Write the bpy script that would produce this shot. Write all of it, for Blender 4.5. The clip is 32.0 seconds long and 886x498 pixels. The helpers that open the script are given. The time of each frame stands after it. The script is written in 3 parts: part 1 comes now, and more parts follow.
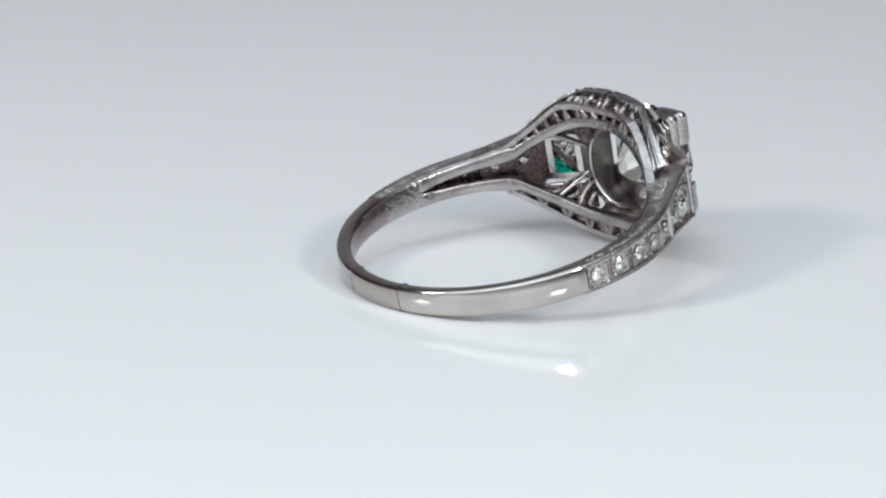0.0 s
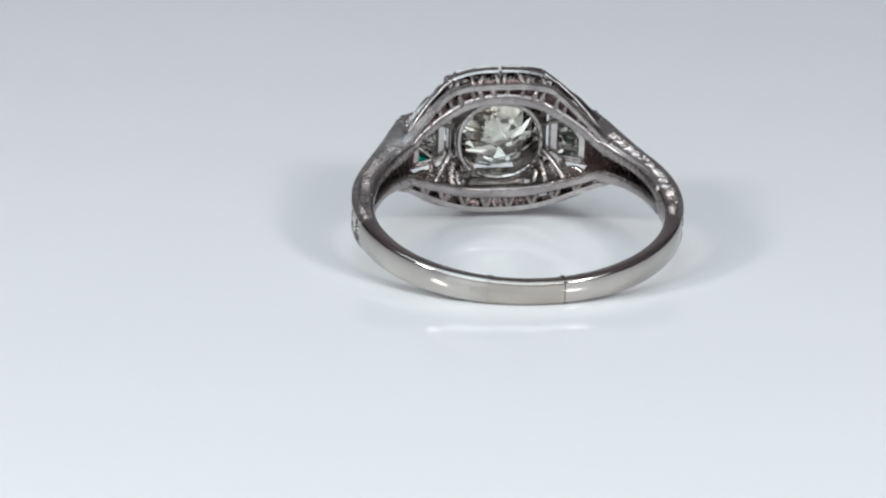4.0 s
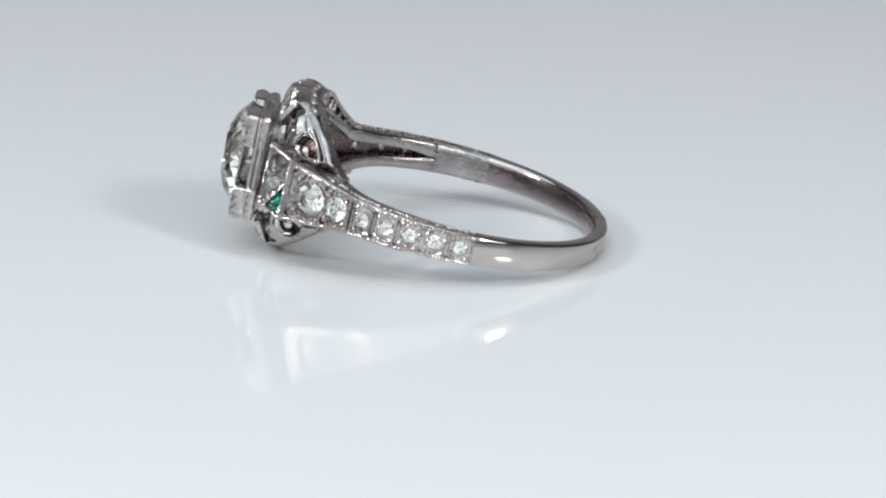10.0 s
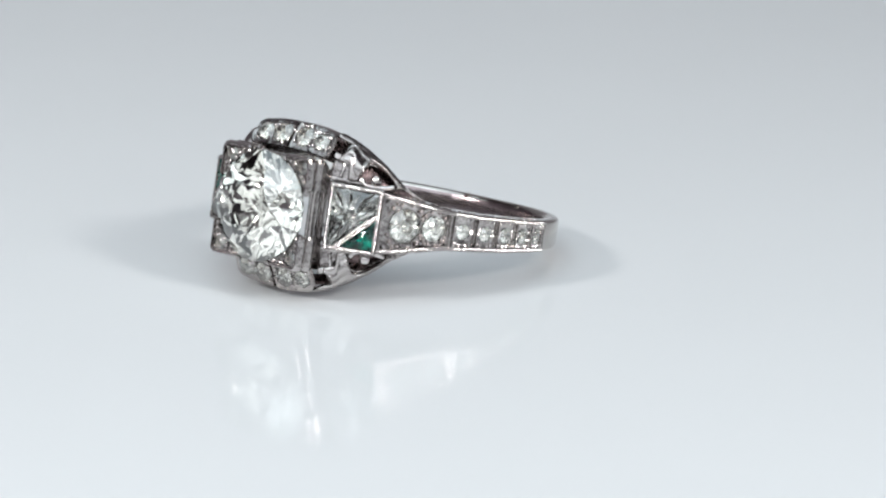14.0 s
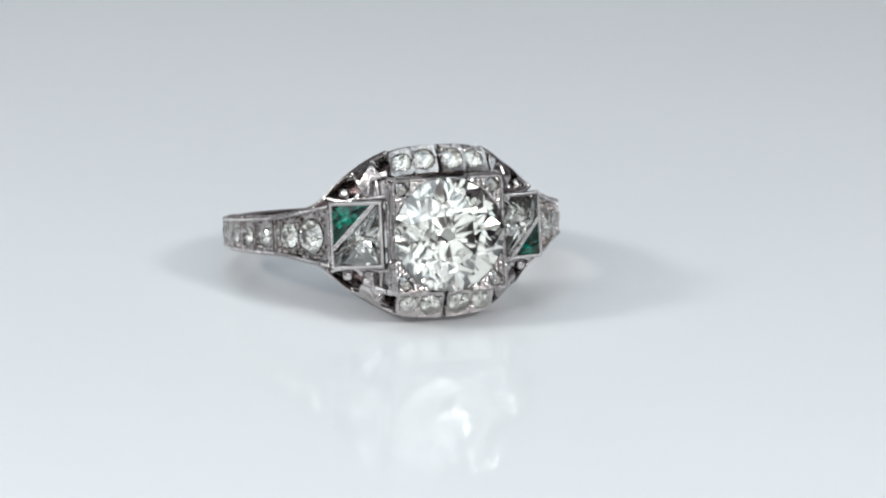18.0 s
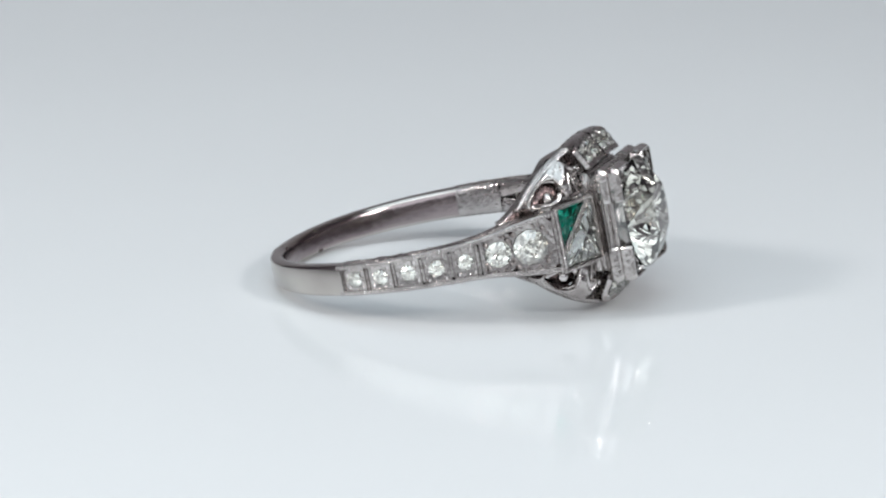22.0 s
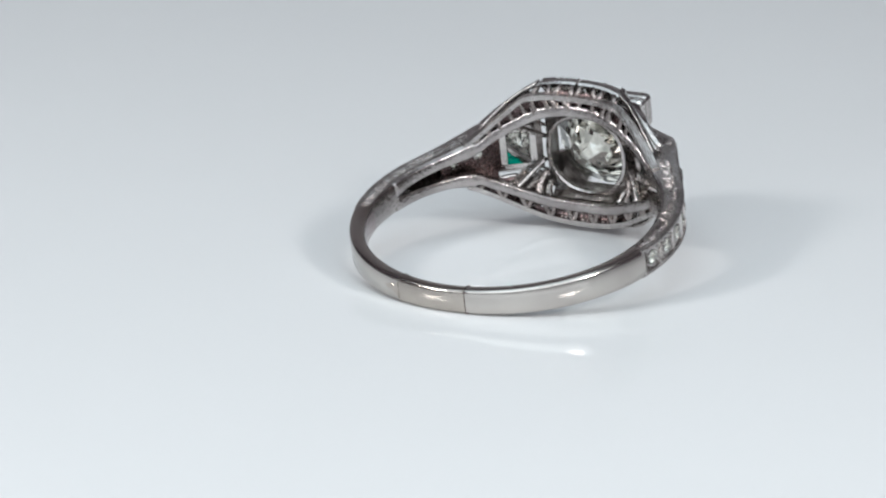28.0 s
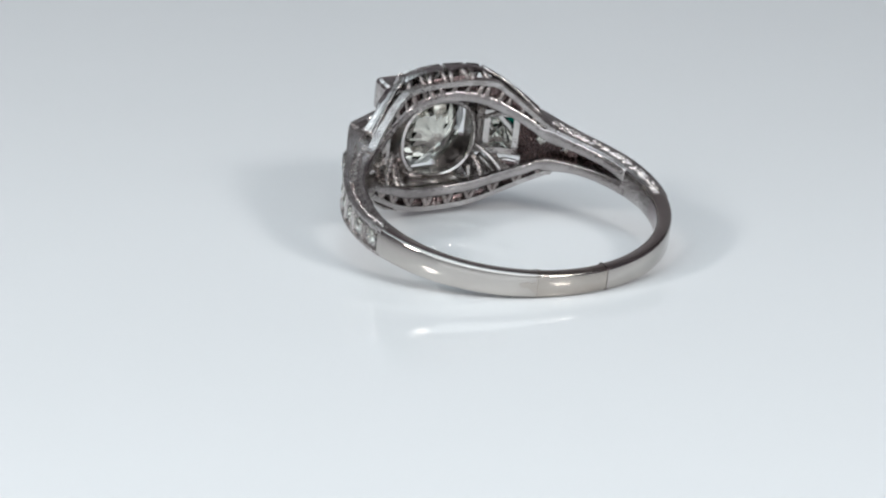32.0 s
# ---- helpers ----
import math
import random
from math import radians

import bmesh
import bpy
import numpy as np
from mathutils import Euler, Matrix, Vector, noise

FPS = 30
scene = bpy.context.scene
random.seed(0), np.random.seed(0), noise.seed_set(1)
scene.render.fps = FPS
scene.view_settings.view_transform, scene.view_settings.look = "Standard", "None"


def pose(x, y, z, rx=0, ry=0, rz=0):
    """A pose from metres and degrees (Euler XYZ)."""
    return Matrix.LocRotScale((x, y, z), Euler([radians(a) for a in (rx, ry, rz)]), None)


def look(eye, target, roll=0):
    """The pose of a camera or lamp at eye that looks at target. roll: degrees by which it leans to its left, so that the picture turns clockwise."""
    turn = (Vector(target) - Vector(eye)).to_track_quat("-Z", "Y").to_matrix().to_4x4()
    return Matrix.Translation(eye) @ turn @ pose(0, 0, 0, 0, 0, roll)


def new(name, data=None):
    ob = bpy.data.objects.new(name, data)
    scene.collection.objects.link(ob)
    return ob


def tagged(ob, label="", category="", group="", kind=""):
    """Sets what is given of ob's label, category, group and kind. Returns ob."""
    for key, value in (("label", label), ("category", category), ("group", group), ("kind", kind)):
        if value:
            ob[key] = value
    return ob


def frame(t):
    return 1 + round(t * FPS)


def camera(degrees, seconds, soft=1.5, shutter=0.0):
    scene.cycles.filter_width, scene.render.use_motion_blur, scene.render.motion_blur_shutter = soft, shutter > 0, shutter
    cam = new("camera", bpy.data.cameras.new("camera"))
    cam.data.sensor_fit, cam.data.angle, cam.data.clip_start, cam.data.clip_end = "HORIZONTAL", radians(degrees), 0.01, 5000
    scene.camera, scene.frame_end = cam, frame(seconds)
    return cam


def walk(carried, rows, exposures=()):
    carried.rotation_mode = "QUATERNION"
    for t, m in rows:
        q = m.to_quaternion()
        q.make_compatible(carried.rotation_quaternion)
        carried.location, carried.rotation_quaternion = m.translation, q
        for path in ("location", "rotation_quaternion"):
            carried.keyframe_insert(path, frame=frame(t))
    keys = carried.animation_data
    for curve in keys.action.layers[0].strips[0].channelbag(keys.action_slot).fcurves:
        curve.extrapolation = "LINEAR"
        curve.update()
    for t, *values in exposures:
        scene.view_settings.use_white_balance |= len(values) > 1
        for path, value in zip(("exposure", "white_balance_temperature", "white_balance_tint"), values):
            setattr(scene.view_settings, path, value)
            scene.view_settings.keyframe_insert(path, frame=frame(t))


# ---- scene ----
# A still camera looks down at a ring that turns on a glossy white platter.
cam = camera(14.41, 32.0, soft=2.2)
EYE = Matrix.Translation((0, -0.2021, 0.05877)) @ pose(0, 0, 0, 90 - 15.979, 0, 0.154) @ pose(0, 0, 0, 0, 0, 0.566)
walk(cam, [(0.0, EYE), (32.0, EYE)], exposures=[(0.0, 0.0), (32.0, 0.0)])

# ---- light ----
world = bpy.data.worlds.new("room")
scene.world = world
world.use_nodes = True
world.node_tree.nodes["Background"].inputs["Color"].default_value = (0.80, 0.86, 1.0, 1)
world.node_tree.nodes["Background"].inputs["Strength"].default_value = 0.025


def area(name, eye, target, size, watts, colour, size_y=None):
    data = bpy.data.lights.new(name, "AREA")
    data.energy, data.color, data.size = watts, colour, size
    if size_y:
        data.shape, data.size_y = "RECTANGLE", size_y
    ob = new(name, data)
    ob.matrix_world = look(eye, target)
    return ob


area("panel_lamp", (-0.09, -0.12, 0.50), (-0.07, -0.11, 0), 0.60, 1.34, (0.772, 0.925, 1.0), 0.52)
area("key_lamp", (0.205, -0.225, 0.195), (0, 0, 0), 0.055, 0.45, (0.985, 0.97, 0.95))
area("key_lamp", (-0.265, -0.140, 0.195), (0, 0, 0), 0.055, 0.45, (0.985, 0.97, 0.95))
area("front_lamp", (0.0, -0.33, 0.26), (0, 0, 0), 0.92, 1.53, (0.865, 0.950, 1.0), 0.40)


# ---- materials ----
def material(name, colour, rough, metal=0.0):
    m = bpy.data.materials.new(name)
    m.use_nodes = True
    b = m.node_tree.nodes["Principled BSDF"]
    b.inputs["Base Color"].default_value = (*colour, 1)
    b.inputs["Roughness"].default_value = rough
    b.inputs["Metallic"].default_value = metal
    return m, m.node_tree.nodes, m.node_tree.links, b


def grained(name, dark, light, rough, scale, metal=0.0, rough_spread=0.1, bump=0.0, fine=6.0):
    """A surface with stains at one scale and grain at a finer one, in object space."""
    m, n, l, b = material(name, light, rough, metal)
    co = n.new("ShaderNodeTexCoord")
    big, small = n.new("ShaderNodeTexNoise"), n.new("ShaderNodeTexNoise")
    for tex, k in ((big, scale), (small, scale * fine)):
        tex.inputs["Scale"].default_value = k
        tex.inputs["Detail"].default_value = 4
        l.new(co.outputs["Object"], tex.inputs["Vector"])
    mix = n.new("ShaderNodeMix")
    mix.data_type = "RGBA"
    mix.inputs["A"].default_value, mix.inputs["B"].default_value = (*dark, 1), (*light, 1)
    l.new(big.outputs["Fac"], mix.inputs["Factor"])
    l.new(mix.outputs["Result"], b.inputs["Base Color"])
    rng = n.new("ShaderNodeMapRange")
    rng.inputs["To Min"].default_value, rng.inputs["To Max"].default_value = max(rough - rough_spread, 0.02), rough + rough_spread
    l.new(small.outputs["Fac"], rng.inputs["Value"])
    l.new(rng.outputs["Result"], b.inputs["Roughness"])
    if bump:
        bp = n.new("ShaderNodeBump")
        bp.inputs["Strength"].default_value, bp.inputs["Distance"].default_value = bump, 0.0001
        l.new(small.outputs["Fac"], bp.inputs["Height"])
        l.new(bp.outputs["Normal"], b.inputs["Normal"])
    return m


def gem(name, colour, ior):
    m, n, l, b = material(name, colour, 0.0)
    b.inputs["Transmission Weight"].default_value = 1.0
    b.inputs["IOR"].default_value = ior
    return m


METAL = grained("white_gold", (0.22, 0.185, 0.185), (0.84, 0.805, 0.775), 0.11, 600, 1.0, 0.06, 0.55)
BRIGHT = grained("burnished_white_gold", (0.46, 0.42, 0.41), (0.82, 0.785, 0.77), 0.10, 500, 1.0, 0.05, 0.18)
POLISHED = grained("polished_white_gold", (0.36, 0.325, 0.31), (0.66, 0.625, 0.585), 0.10, 260, 1.0, 0.04, 0.05)
INSERT = grained("repaired_white_gold", (0.36, 0.32, 0.29), (0.56, 0.515, 0.47), 0.12, 500, 1.0, 0.08, 0.2)
WORN = grained("engraved_white_gold", (0.20, 0.17, 0.165), (0.74, 0.705, 0.685), 0.22, 1300, 1.0, 0.10, 0.55)
DIAMOND = gem("diamond", (1.0, 0.975, 0.88), 2.42)
# Darker copy of the gold: shade put into inner bars, leaves and some beads.
SHADED_GOLD = grained("shaded_white_gold", (0.19, 0.16, 0.155), (0.47, 0.42, 0.40), 0.26, 900, 1.0, 0.12, 0.6)
# Dark gold: shade put behind openings, also the band's real seam.
SHADE_AND_SEAM = grained("shade_and_seam_gold", (0.07, 0.045, 0.048), (0.26, 0.195, 0.19), 0.26, 900, 1.0, 0.10, 0.6)
RAIL = grained("rubbed_white_gold", (0.17, 0.145, 0.145), (0.64, 0.60, 0.585), 0.17, 700, 1.0, 0.11, 0.65)
# Darker copy for the band's inside; shade and dim reflections are its colour.
INNER_SHADE = grained("inner_shade_gold", (0.23, 0.18, 0.19), (0.49, 0.42, 0.42), 0.18, 420, 1.0, 0.08, 0.25)
EMERALD = gem("emerald", (0.0, 0.36, 0.24), 1.58)
PLATTER = grained("gloss_white_acrylic", (0.78, 0.79, 0.80), (0.81, 0.82, 0.83), 0.075, 30, 0.0, 0.015)
PLATTER.node_tree.nodes["Principled BSDF"].inputs["Specular IOR Level"].default_value = 0.42
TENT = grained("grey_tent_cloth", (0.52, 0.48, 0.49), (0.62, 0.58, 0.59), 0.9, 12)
# Unseen side and south walls: darker or paler to tone the ring's reflections.
DIM = grained("dim_reflected_cloth", (0.16, 0.135, 0.15), (0.24, 0.205, 0.225), 0.85, 6)
PALE = grained("pale_reflected_cloth", (0.50, 0.47, 0.47), (0.62, 0.58, 0.58), 0.85, 6)

MM = 0.001


# ---- building tools (millimetres in the ring's own space: u to its side, w out to its face, v along the finger) ----
def at(u, w, v):
    return Vector((u, -w, v)) * MM


def polar(phi, r, v):
    a = radians(phi)
    return at(r * math.sin(a), r * math.cos(a), v)


def part(name, bm, mat, parent, label="", smooth=False):
    me = bpy.data.meshes.new(name)
    bmesh.ops.recalc_face_normals(bm, faces=bm.faces)
    bm.to_mesh(me)
    bm.free()
    me.materials.append(mat)
    for p in me.polygons:
        p.use_smooth = smooth
    ob = new(name, me)
    ob.parent = parent
    if label:
        tagged(ob, label)
    return ob


def loft(bm, loops, closed=False, sharp_ends=False):
    """Skin over loops of equally many points; ends capped unless closed."""
    rows = [[bm.verts.new(p) for p in loop] for loop in loops]
    k = len(rows[0])
    pairs = list(zip(rows, rows[1:])) + ([(rows[-1], rows[0])] if closed else [])
    for a, b in pairs:
        for i in range(k):
            j = (i + 1) % k
            bm.faces.new((a[i], a[j], b[j], b[i]))
    if not closed:
        ends = [[bm.verts.new(v.co) for v in row] for row in (rows[0], rows[-1])] if sharp_ends else (rows[0], rows[-1])
        bm.faces.new(ends[0])
        bm.faces.new(ends[1][::-1])


def tube(bm, pts, radius, sides=7, flat=1.0, end=None):
    """A tapering round wire through points."""
    pts = [Vector(p) for p in pts]
    loops = []
    up = Vector((0, 0, 1))
    for i, p in enumerate(pts):
        d = (pts[min(i + 1, len(pts) - 1)] - pts[max(i - 1, 0)]).normalized()
        x = d.cross(up)
        if x.length < 0.1:
            x = d.cross(Vector((0, 1, 0)))
        x.normalize()
        y = d.cross(x)
        f = i / (len(pts) - 1)
        r = (radius + ((end if end is not None else radius) - radius) * f) * MM
        loops.append([p + x * math.cos(a) * r + y * math.sin(a) * r * flat for a in [2 * math.pi * k / sides for k in range(sides)]])
    loft(bm, loops)


def block(bm, corner, e1, e2, e3, bevel=0.0):
    """A slab from a corner and three edges; its top (along e3) is drawn in by bevel."""
    c, e1, e2, e3 = Vector(corner), Vector(e1), Vector(e2), Vector(e3)
    b1, b2 = e1.normalized() * bevel * MM, e2.normalized() * bevel * MM
    low = [c, c + e1, c + e1 + e2, c + e2]
    mid = [p + e3 * 0.7 for p in low] if bevel else []
    top = [low[0] + b1 + b2 + e3, low[1] - b1 + b2 + e3, low[2] - b1 - b2 + e3, low[3] + b1 - b2 + e3]
    loft(bm, [low, mid, top] if bevel else [low, top])


def bead(bm, p, r, n=6):
    """A low round grain of metal."""
    q = Vector(p)
    rows = []
    for i in range(1, 4):
        a = math.pi * i / 4
        rows.append([bm.verts.new(q + Vector((math.sin(a) * math.cos(2 * math.pi * k / n), math.sin(a) * math.sin(2 * math.pi * k / n), math.cos(a))) * r * MM) for k in range(n)])
    top, low = bm.verts.new(q + Vector((0, 0, r * MM))), bm.verts.new(q - Vector((0, 0, r * MM)))
    for k in range(n):
        j = (k + 1) % n
        bm.faces.new((top, rows[0][k], rows[0][j]))
        bm.faces.new((low, rows[2][j], rows[2][k]))
        for a, b in zip(rows, rows[1:]):
            bm.faces.new((a[k], b[k], b[j], a[j]))


def frame_at(origin, normal, across):
    """Axes of a setting: a place, its outward normal and a direction across it."""
    n = Vector(normal).normalized()
    x = Vector(across)
    x = (x - n * x.dot(n)).normalized()
    m = Matrix((x, n.cross(x), n)).transposed().to_4x4()
    return Matrix.Translation(origin) @ m


def brilliant(d, crown, pavilion, table=0.50, star=0.70, low=0.36, girdle=0.03, turn=0.0, uneven=0.02, culet=0.07, flare=0.80):
    """A round brilliant, girdle at zero, table towards +z."""
    bm = bmesh.new()
    R = d / 2 * MM
    rnd = random.Random(int(d * 1000 + turn * 77))

    def ring(n, r, z, off=0.0):
        out = []
        for k in range(n):
            a = 2 * math.pi * (k + off + rnd.uniform(-1, 1) * uneven * n / 8) / n + turn
            q = r * (1 + rnd.uniform(-1, 1) * uneven * 1.4) if r < R * 0.9 else r
            out.append(bm.verts.new((q * math.cos(a), q * math.sin(a), z * (1 + rnd.uniform(-1, 1) * uneven))))
        return out
    hc, hp, g = crown * MM, pavilion * MM, girdle * d * MM
    T, M = ring(8, R * table, hc), ring(8, R * star, hc * 0.66, 0.5)
    G, H = ring(16, R, g / 2), ring(16, R, -g / 2)
    L = ring(8, R * low, -g / 2 - hp * (1 - low * flare), 0.5)
    C = ring(8, R * culet, -g / 2 - hp)
    bm.faces.new(T)
    bm.faces.new(C[::-1])
    for k in range(8):
        j, i = (k + 1) % 8, (k - 1) % 8
        a, b, c = 2 * k, 2 * k + 1, (2 * k + 2) % 16
        bm.faces.new((T[k], M[k], T[j]))
        bm.faces.new((T[k], M[i], G[a], M[k]))
        bm.faces.new((M[k], G[a], G[b]))
        bm.faces.new((M[k], G[b], G[c]))
        bm.faces.new((C[k], L[k], H[a], L[i]))
        bm.faces.new((L[k], H[b], H[a]))
        bm.faces.new((L[k], H[c], H[b]))
        bm.faces.new((C[k], C[j], L[k]))
    for k in range(16):
        j = (k + 1) % 16
        bm.faces.new((G[k], H[k], H[j], G[j]))
    return bm


def triangle_cut(corners, crown, depth):
    """A faceted three-cornered stone over its corners, with a keel below."""
    bm = bmesh.new()
    cs = [Vector((x, y, 0)) * MM for x, y in corners]
    mid = sum(cs, Vector()) / len(cs)
    edge = []
    for k in range(len(cs)):
        a, b = cs[k], cs[(k + 1) % len(cs)]
        edge += [a.lerp(b, f) for f in (0.06, 0.36, 0.64, 0.94)]
    n = len(edge)
    rnd = random.Random(n + int(depth * 100))

    def lay(pts, k, z):
        loose = 0.12 if 0.1 < k < 1 else 0.0
        return [bm.verts.new(mid + (p - mid) * k * (1 + rnd.uniform(-loose, loose)) + Vector((0, 0, z * (1 + rnd.uniform(-loose, loose)) * MM))) for p in pts]
    half = [(edge[i] + edge[(i + 1) % n]) / 2 for i in range(n)]
    T, M, G = lay(edge, 0.30, crown), lay(half, 0.70, crown * 0.68), lay(edge, 1.0, 0.0)
    H, L, K = lay(edge, 1.0, -0.05), lay(half, 0.50, -depth * 0.53), lay(edge, 0.06, -depth)
    bm.faces.new(T)
    bm.faces.new(K[::-1])
    for i in range(n):
        j, h = (i + 1) % n, (i - 1) % n
        bm.faces.new((T[i], M[i], T[j]))
        bm.faces.new((T[i], M[h], G[i], M[i]))
        bm.faces.new((M[i], G[i], G[j]))
        bm.faces.new((G[i], H[i], H[j], G[j]))
        bm.faces.new((L[i], H[j], H[i]))
        bm.faces.new((K[i], L[i], H[i], L[h]))
        bm.faces.new((K[i], K[j], L[i]))
    return bm


def curve(points, f):
    """A value along a table of (position, value), eased between its rows."""
    for (a, x), (b, y) in zip(points, points[1:]):
        if f <= b:
            i = points.index((a, x))
            (c, z), (d, w) = points[max(i - 1, 0)], points[min(i + 2, len(points) - 1)]
            k = max(0.0, (f - a) / (b - a))
            m0 = (y - z) / (b - c) * (b - a) if i else 0.0
            m1 = (w - x) / (d - a) * (b - a)
            if (y - x) * (x - z) <= 0:
                m0 = 0.0
            if (y - x) * (w - y) <= 0:
                m1 = 0.0
            return (2 * k ** 3 - 3 * k * k + 1) * x + (k ** 3 - 2 * k * k + k) * m0 + (3 * k * k - 2 * k ** 3) * y + (k ** 3 - k * k) * m1
    return points[-1][1]


def smooth_path(pts, n):
    """A Catmull-Rom path through a few points."""
    pts = [Vector(p) for p in pts]
    full = [2 * pts[0] - pts[1], *pts, 2 * pts[-1] - pts[-2]]
    out = []
    for i in range(len(pts) - 1):
        a, b, c, d = full[i:i + 4]
        for k in range(n):
            t = k / n
            out.append(0.5 * (2 * b + (c - a) * t + (2 * a - 5 * b + 4 * c - d) * t * t + (3 * b - a - 3 * c + d) * t ** 3))
    return out + [pts[-1]]


# ---- the place ----
def sheet(name, size, m, mat, kind, label):
    bm = bmesh.new()
    x, y, z = size
    block(bm, (-x / 2, -y / 2, -z), (x, 0, 0), (0, y, 0), (0, 0, z))
    ob = part(name, bm, mat, None)
    ob.matrix_world = m
    return tagged(ob, label, "", "", kind)


# Unseen enclosure, added; wall tones are chosen for what the ring reflects.
sheet("floor", (1.3, 1.3, 0.02), pose(0, 0, -0.012), TENT, "structure", "grey cloth floor of a photo tent")
sheet("wall_north", (1.3, 0.9, 0.02), pose(0, 0.60, 0.43, 90), TENT, "structure", "unseen grey cloth wall added for reflections")
sheet("wall_east", (0.9, 1.3, 0.02), pose(0.60, 0, 0.43, 0, -90), DIM, "structure", "unseen grey cloth wall added for reflections")
sheet("wall_west", (0.9, 1.3, 0.02), pose(-0.60, 0, 0.43, 0, 90), DIM, "structure", "unseen grey cloth wall added for reflections")
sheet("wall_south", (1.3, 0.9, 0.02), pose(0, -0.60, 0.43, -90), PALE, "structure", "unseen pale cloth wall added for reflections")
sheet("ceiling", (1.3, 1.3, 0.02), pose(0, 0, 0.80, 180), TENT, "structure", "plain grey cloth ceiling")


def build_platter():
    bm = bmesh.new()
    prof = [(0.0, 0.0), (0.1272, 0.0), (0.1290, -0.0006), (0.1300, -0.0022), (0.1300, -0.0100), (0.1290, -0.0110), (0.0, -0.0110)]
    n = 96
    rows = [[bm.verts.new((r * math.cos(2 * math.pi * k / n), r * math.sin(2 * math.pi * k / n), z)) for k in range(n)] for r, z in prof[1:-1]]
    bm.faces.new(rows[0])
    bm.faces.new(rows[-1][::-1])
    for a, b in zip(rows, rows[1:]):
        for k in range(n):
            j = (k + 1) % n
            bm.faces.new((a[k], b[k], b[j], a[j]))
    ob = part("turntable_platter", bm, PLATTER, None)
    return tagged(ob, "glossy white acrylic turntable platter under the ring", "turntable")


# ---- the ring ----
ENDS = {-1: 106.5, 1: 103.0}
HALF = [(33, 1.72), (57, 1.17), (80, 1.0), (105, 0.90), (125, 0.86), (150, 0.80), (180, 0.73)]
OUTER = [(33, 11.20), (45, 10.42), (57, 10.05), (80, 9.95), (105, 9.93), (130, 10.0), (155, 10.1), (180, 10.1)]
INNER = [(40, 8.55), (84, 8.62), (105, 8.82), (130, 9.08), (155, 9.2), (180, 9.22)]
EYE_V = [(0, 2.92), (8, 2.87), (16, 2.62), (24, 2.12), (32, 1.55), (37, 1.16), (41, 0.78), (46, 0.54), (60, 0.38), (75, 0.20), (84, 0.02)]


def shank_piece(a, b, mat, label, ring):
    bm = bmesh.new()
    n = max(3, int((b - a) / 2.5))
    loops = []
    for i in range(n + 1):
        phi = a + (b - a) * i / n
        h = curve(HALF, min(phi, 360 - phi))
        ro = curve(OUTER, min(phi, 360 - phi))
        ri = curve(INNER, min(phi, 360 - phi))
        prof = [(ri, 0), (ri + 0.02, -h * 0.5), (ri + 0.06, -h + 0.20), (ri + 0.13, -h + 0.06), (ri + 0.25, -h), (ro - 0.16, -h), (ro - 0.06, -h + 0.05), (ro, -h + 0.16),
                (ro + 0.015, 0), (ro, h - 0.16), (ro - 0.06, h - 0.05), (ro - 0.16, h), (ri + 0.25, h), (ri + 0.13, h - 0.06), (ri + 0.06, h - 0.20), (ri + 0.02, h * 0.5)]
        loops.append([polar(phi, r, v) for r, v in prof])
    loft(bm, loops, sharp_ends=True)
    ob = part("shank", bm, mat, ring, label, smooth=True)
    # Inner faces get the darker copy, standing for dim reflections there.
    ob.data.materials.append(INNER_SHADE)
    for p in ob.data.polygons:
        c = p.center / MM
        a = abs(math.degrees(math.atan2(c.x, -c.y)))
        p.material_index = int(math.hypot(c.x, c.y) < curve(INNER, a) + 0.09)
    return ob


def rail(sign, ring):
    bm = bmesh.new()
    loops = []
    for i in range(85):
        phi = -84 + 168 * i / 84
        v0 = curve(EYE_V, abs(phi)) * sign
        v1 = max(abs(v0) + 0.72, (curve(HALF, abs(phi)) - 0.04) if abs(phi) > 43 else 0) * sign
        ri = curve(INNER, abs(phi))
        prof = [(ri + 0.05, v0), (ri, v0 + 0.06 * sign), (ri, v1 - 0.16 * sign), (ri + 0.07, v1 - 0.04 * sign), (ri + 0.17, v1), (9.05, v1), (9.15, v1 - 0.1 * sign), (9.15, v0)]
        loops.append([polar(phi, r, v) for r, v in prof])
    loft(bm, loops)
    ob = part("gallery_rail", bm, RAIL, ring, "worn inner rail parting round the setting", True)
    # Hidden outer face coloured dark for the shade seen through the scroll.
    ob.data.materials.append(SHADE_AND_SEAM)
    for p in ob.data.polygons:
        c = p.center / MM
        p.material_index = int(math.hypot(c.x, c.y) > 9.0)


def shank_lining(side, ring):
    bm = bmesh.new()
    loops = []
    for i in range(10):
        phi = 83.5 + (ENDS[side] - 83) * i / 9
        h = curve(HALF, phi)
        ri = curve(INNER, phi)
        prof = [(ri, 0), (ri + 0.02, -h * 0.5), (ri + 0.06, -h + 0.20), (ri + 0.13, -h + 0.07), (ri + 0.25, -h + 0.02), (9.3, -h + 0.05),
                (9.3, h - 0.05), (ri + 0.25, h - 0.02), (ri + 0.13, h - 0.07), (ri + 0.06, h - 0.20), (ri + 0.02, h * 0.5)]
        loops.append([polar(side * phi, r, v) for r, v in prof])
    loft(bm, loops, sharp_ends=True)
    part("shank_lining", bm, RAIL, ring, "", True)


